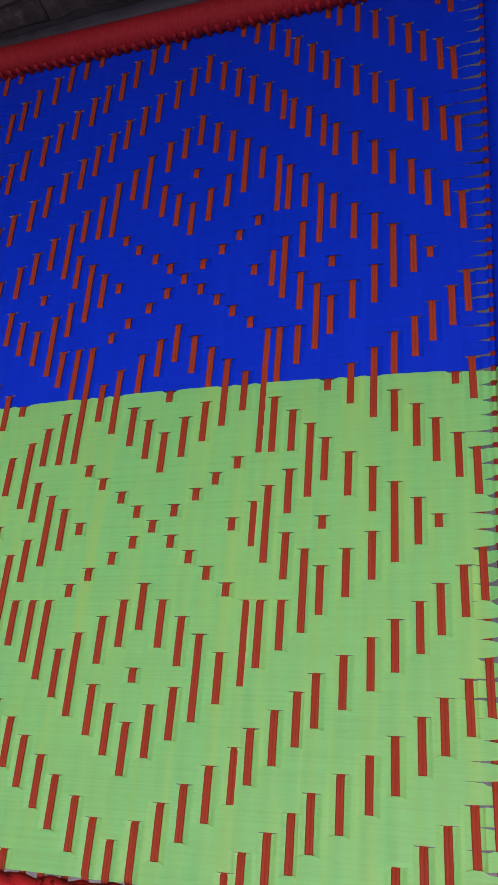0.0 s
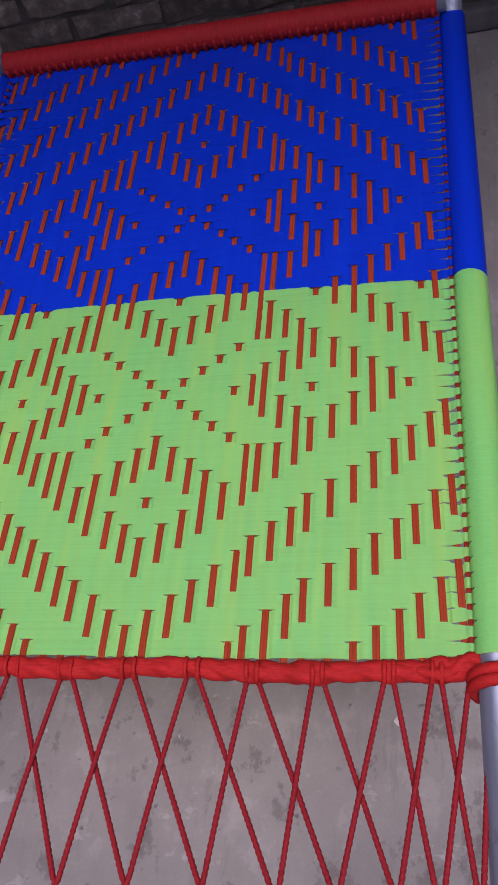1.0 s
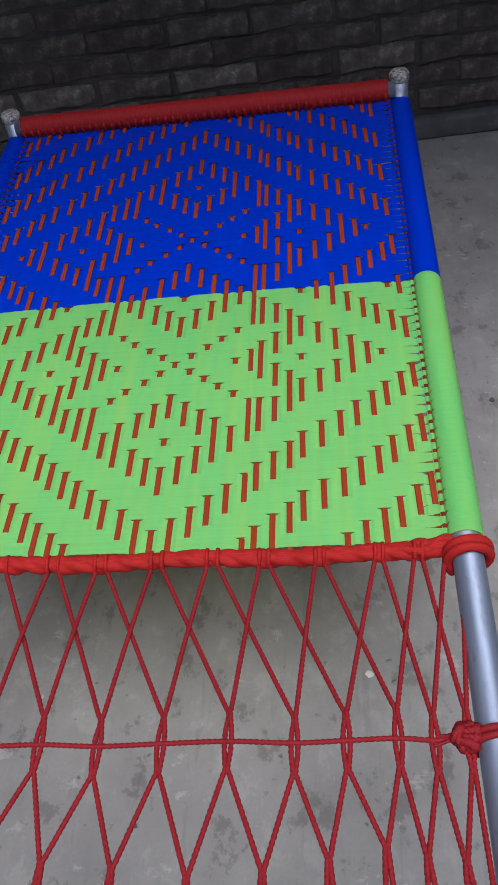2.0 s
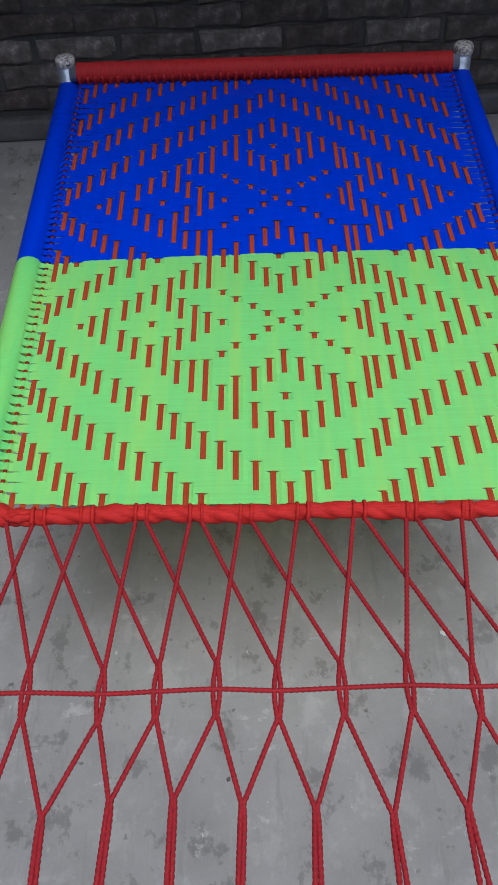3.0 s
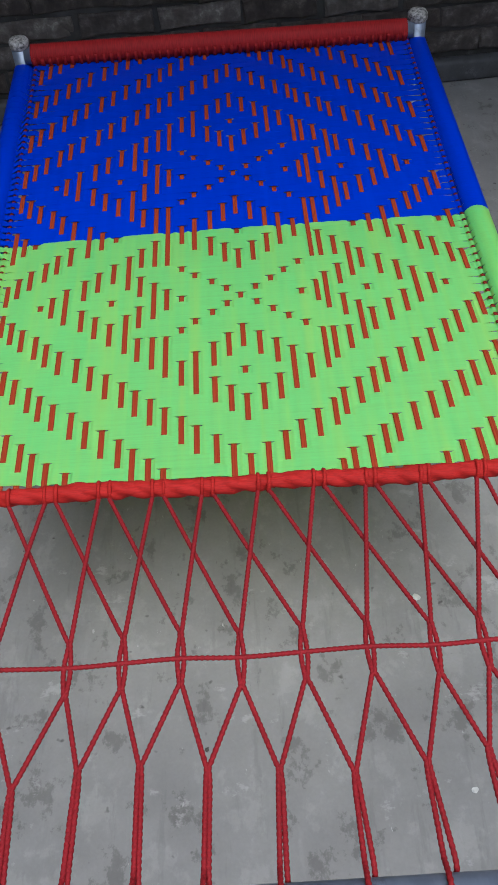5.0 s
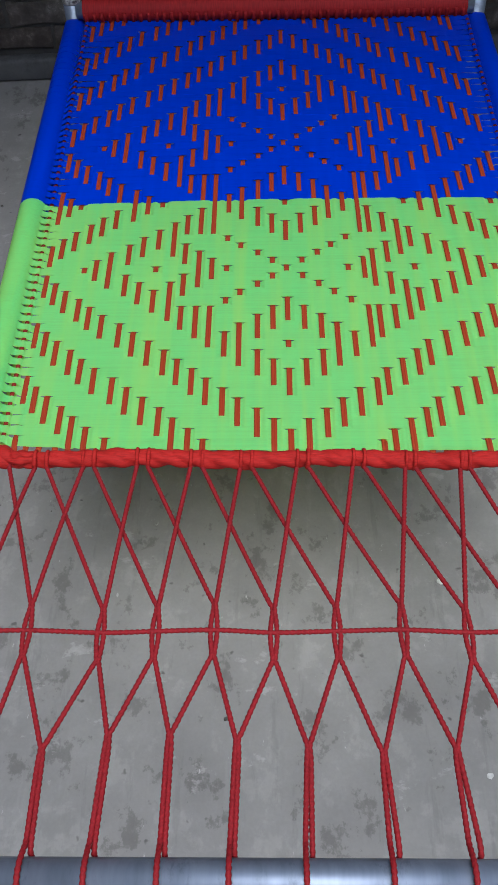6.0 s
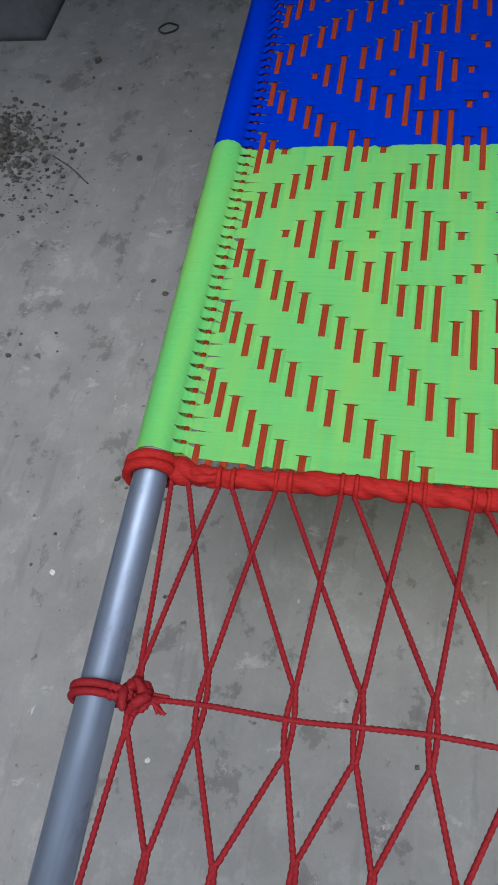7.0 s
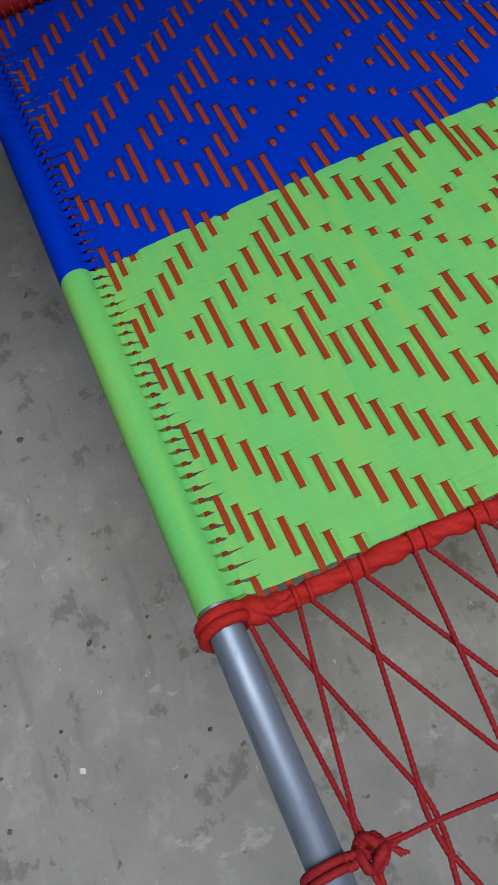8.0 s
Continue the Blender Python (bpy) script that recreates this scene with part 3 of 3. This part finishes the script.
for sg, ax, kx in ((1, left_axis, KNOTS[0]), (-1, right_axis, KNOTS[-1])):
    part("knot", *tassel(kx + sg * 0.002, KY, CZ + 0.002, sg, 31 + sg), ROPE, bed, "lumpy red knot with frayed ends")
    part("rope_loop", *winding((ax(KY), KY + 0.010, ZP), (ax(KY), KY - 0.008, ZP), 2, RP, 0.0044, 60 + sg), ROPE, bed, "red cord looped round the pipe")
    part("knot_tie", *join([cord([(ax(KY) + sg * 0.018, KY + 0.005 * s, ZP + 0.020), (ax(KY) + sg * 0.036, KY + 0.003 * s, CZ + 0.010), (kx, KY, CZ + 0.003)], 0.0042) for s in (-1, 1)]), ROPE, bed)


# ---- small things on the floor ----
def stone(name, x, y, r, mat, label, category, seed, flat=0.6):
    bm = bmesh.new()
    bmesh.ops.create_icosphere(bm, subdivisions=2, radius=1.0)
    for v in bm.verts:
        n = 1 + 0.35 * noise.noise(v.co * 1.3 + Vector((seed, 0, 0))) + 0.15 * noise.noise(v.co * 3.5 + Vector((0, seed, 0)))
        v.co = Vector((v.co.x * r * n * 1.2, v.co.y * r * n, max(-0.55, v.co.z) * r * n * flat))
    low = min(v.co.z for v in bm.verts)
    bm.verts.index_update()
    vs, fs = [v.co - Vector((0, 0, low)) for v in bm.verts], [tuple(v.index for v in f.verts) for f in bm.faces]
    bm.free()
    ob = part(name, vs, fs, mat, smooth=False)
    ob.matrix_basis = pose(x, y, 0.0, 0, 0, seed * 57)
    return tagged(ob, label, category)


ring_pts = [(0.025 * math.cos(a) * (1 + 0.12 * math.sin(2 * a + 1)), 0.024 * math.sin(a) * (1 + 0.1 * math.cos(3 * a)), 0.0028) for a in [2 * math.pi * i / 24 for i in range(25)]]
band = part("rubber_ring", *cord(ring_pts, 0.0028, 1.0, 1, 0.0, 0.004, 8), RUBBER)
band.location = (-0.930, 1.345, 0.0)
tagged(band, "small bent black rubber ring on the concrete floor", "rubber ring")
stone("earth_clod", 0.945, 1.19, 0.020, SOIL, "round dark clod of earth on the concrete", "clod", 3.0, 0.9)
for i, (x, y, r) in enumerate([(-0.880, 0.795, 0.008), (-0.713, 0.352, 0.006), (-0.748, 0.389, 0.005), (-1.10, 1.20, 0.010), (-1.02, 0.16, 0.006), (-0.70, -0.12, 0.005), (0.62, 0.40, 0.006), (0.80, 0.22, 0.005)]):
    stone("pebble", x, y, r, SOIL, "small dark pebble on the concrete floor", "pebble", 5.0 + i)
for i, (x, y, r) in enumerate([(-0.771, -0.323, 0.005), (0.336, -0.670, 0.005), (-0.52, -0.62, 0.004), (0.30, -0.30, 0.007)]):
    stone("paint_chip", x, y, r, CHALK, "tiny white chip on the concrete floor", "chip", 15.0 + i, 0.3)
twig = part("twig", *cord([(-1.11, 0.80, 0.003), (-1.05, 0.755, 0.006), (-0.99, 0.70, 0.003)], 0.0016, 1.0, 1, 0.0, 0.01, 6, 0.4), SOIL)
tagged(twig, "thin dark dry twig on the floor", "twig")


def crumbs(seed, n, cx, cy, sx, sy, rmin, rmax, pile):
    rnd = random.Random(seed)
    verts, faces = [], []
    for _ in range(n):
        gx, gy = rnd.gauss(0, 1), rnd.gauss(0, 1)
        x, y = cx + sx * gx, cy + sy * gy
        r = rmin + (rmax - rmin) * rnd.random() ** 2.5
        h = pile * math.exp(-(gx * gx + gy * gy) * 0.9) * rnd.random()
        base = [Vector((1, 0, 0)), Vector((0, 1, 0)), Vector((-1, 0, 0)), Vector((0, -1, 0)), Vector((0, 0, 1)), Vector((0, 0, -1))]
        q = Euler((rnd.random() * 6, rnd.random() * 6, rnd.random() * 6)).to_matrix()
        k0 = len(verts)
        for v in base:
            w = q @ (v * r * (0.7 + 0.6 * rnd.random()))
            verts.append(Vector((x + w.x * 1.2, y + w.y, h + r * 0.6 + w.z * 0.7)))
        for a, b, c in ((0, 1, 4), (1, 2, 4), (2, 3, 4), (3, 0, 4), (1, 0, 5), (2, 1, 5), (3, 2, 5), (0, 3, 5)):
            faces.append((k0 + a, k0 + b, k0 + c))
    return verts, faces


heap = part("sweepings", *crumbs(2, 1500, -1.31, 0.84, 0.080, 0.075, 0.0016, 0.009, 0.014), SOIL, smooth=False)
tagged(heap, "heap of dark soil crumbs and sweepings on the floor", "sweepings", kind="stuff")
loose = part("crumbs", *crumbs(7, 220, -1.15, 0.71, 0.08, 0.09, 0.0016, 0.007, 0.0), SOIL, smooth=False)
tagged(loose, "scattered dark soil crumbs on the concrete", "crumbs", kind="stuff")
loose = part("crumbs", *crumbs(8, 40, -0.9, 0.1, 0.25, 0.5, 0.0015, 0.005, 0.0), SOIL, smooth=False)
tagged(loose, "fine scattered grit on the concrete", "crumbs", kind="stuff")

# ---- bricks of the wall, last ----
BL, BH, JOINT = 0.245, 0.068, 0.011
variants = []
for s in range(6):
    bm = bmesh.new()
    bmesh.ops.create_cube(bm, size=1.0, matrix=Matrix.Diagonal((BL * (0.94 + 0.022 * s), 0.05, BH * (1.04 - 0.02 * s), 1)))
    bmesh.ops.subdivide_edges(bm, edges=[e for e in bm.edges if abs((e.verts[0].co - e.verts[1].co).x) > 0.1], cuts=3)
    bmesh.ops.bevel(bm, geom=[e for e in bm.edges if all(v.co.y < 0 for v in e.verts)], offset=0.005, segments=1, affect="EDGES")
    for v in bm.verts:
        v.co += Vector((0.010 * noise.noise(v.co * 30 + Vector((s * 7, 0, 0))), 0.010 * noise.noise(v.co * 25 + Vector((0, s * 5, 0))), 0.010 * noise.noise(v.co * 30 + Vector((0, 0, s * 3)))))
    bm.verts.index_update()
    variants.append(([v.co.copy() for v in bm.verts], [tuple(v.index for v in f.verts) for f in bm.faces]))
    bm.free()
brick_meshes = [mesh_of("brick", v, f, BRICK, False) for v, f in variants]
rnd = random.Random(12)
rest = []
for course in range(34):
    z = 0.088 + BH / 2 + course * (BH + JOINT)
    for i in range(-18, 19):
        x = i * (BL + JOINT) + (0.5 if course % 2 else 0.0) * (BL + JOINT) + 0.01
        if abs(x) > 3.1:
            continue
        y = 1.664 + 0.010 * (rnd.random() - 0.5)
        if course < 8 and -1.45 < x < 1.75:
            b = new("brick", brick_meshes[rnd.randrange(6)])
            b.parent = wall
            b.matrix_basis = pose(x, y, z, 0, 1.2 * (rnd.random() - 0.5), 1.6 * (rnd.random() - 0.5))
        else:
            v, f = variants[rnd.randrange(6)]
            rest.append(([p + Vector((x, y, z)) for p in v], f))
tagged(part("brickwork", *join(rest), BRICK, wall, smooth=False), kind="stuff")
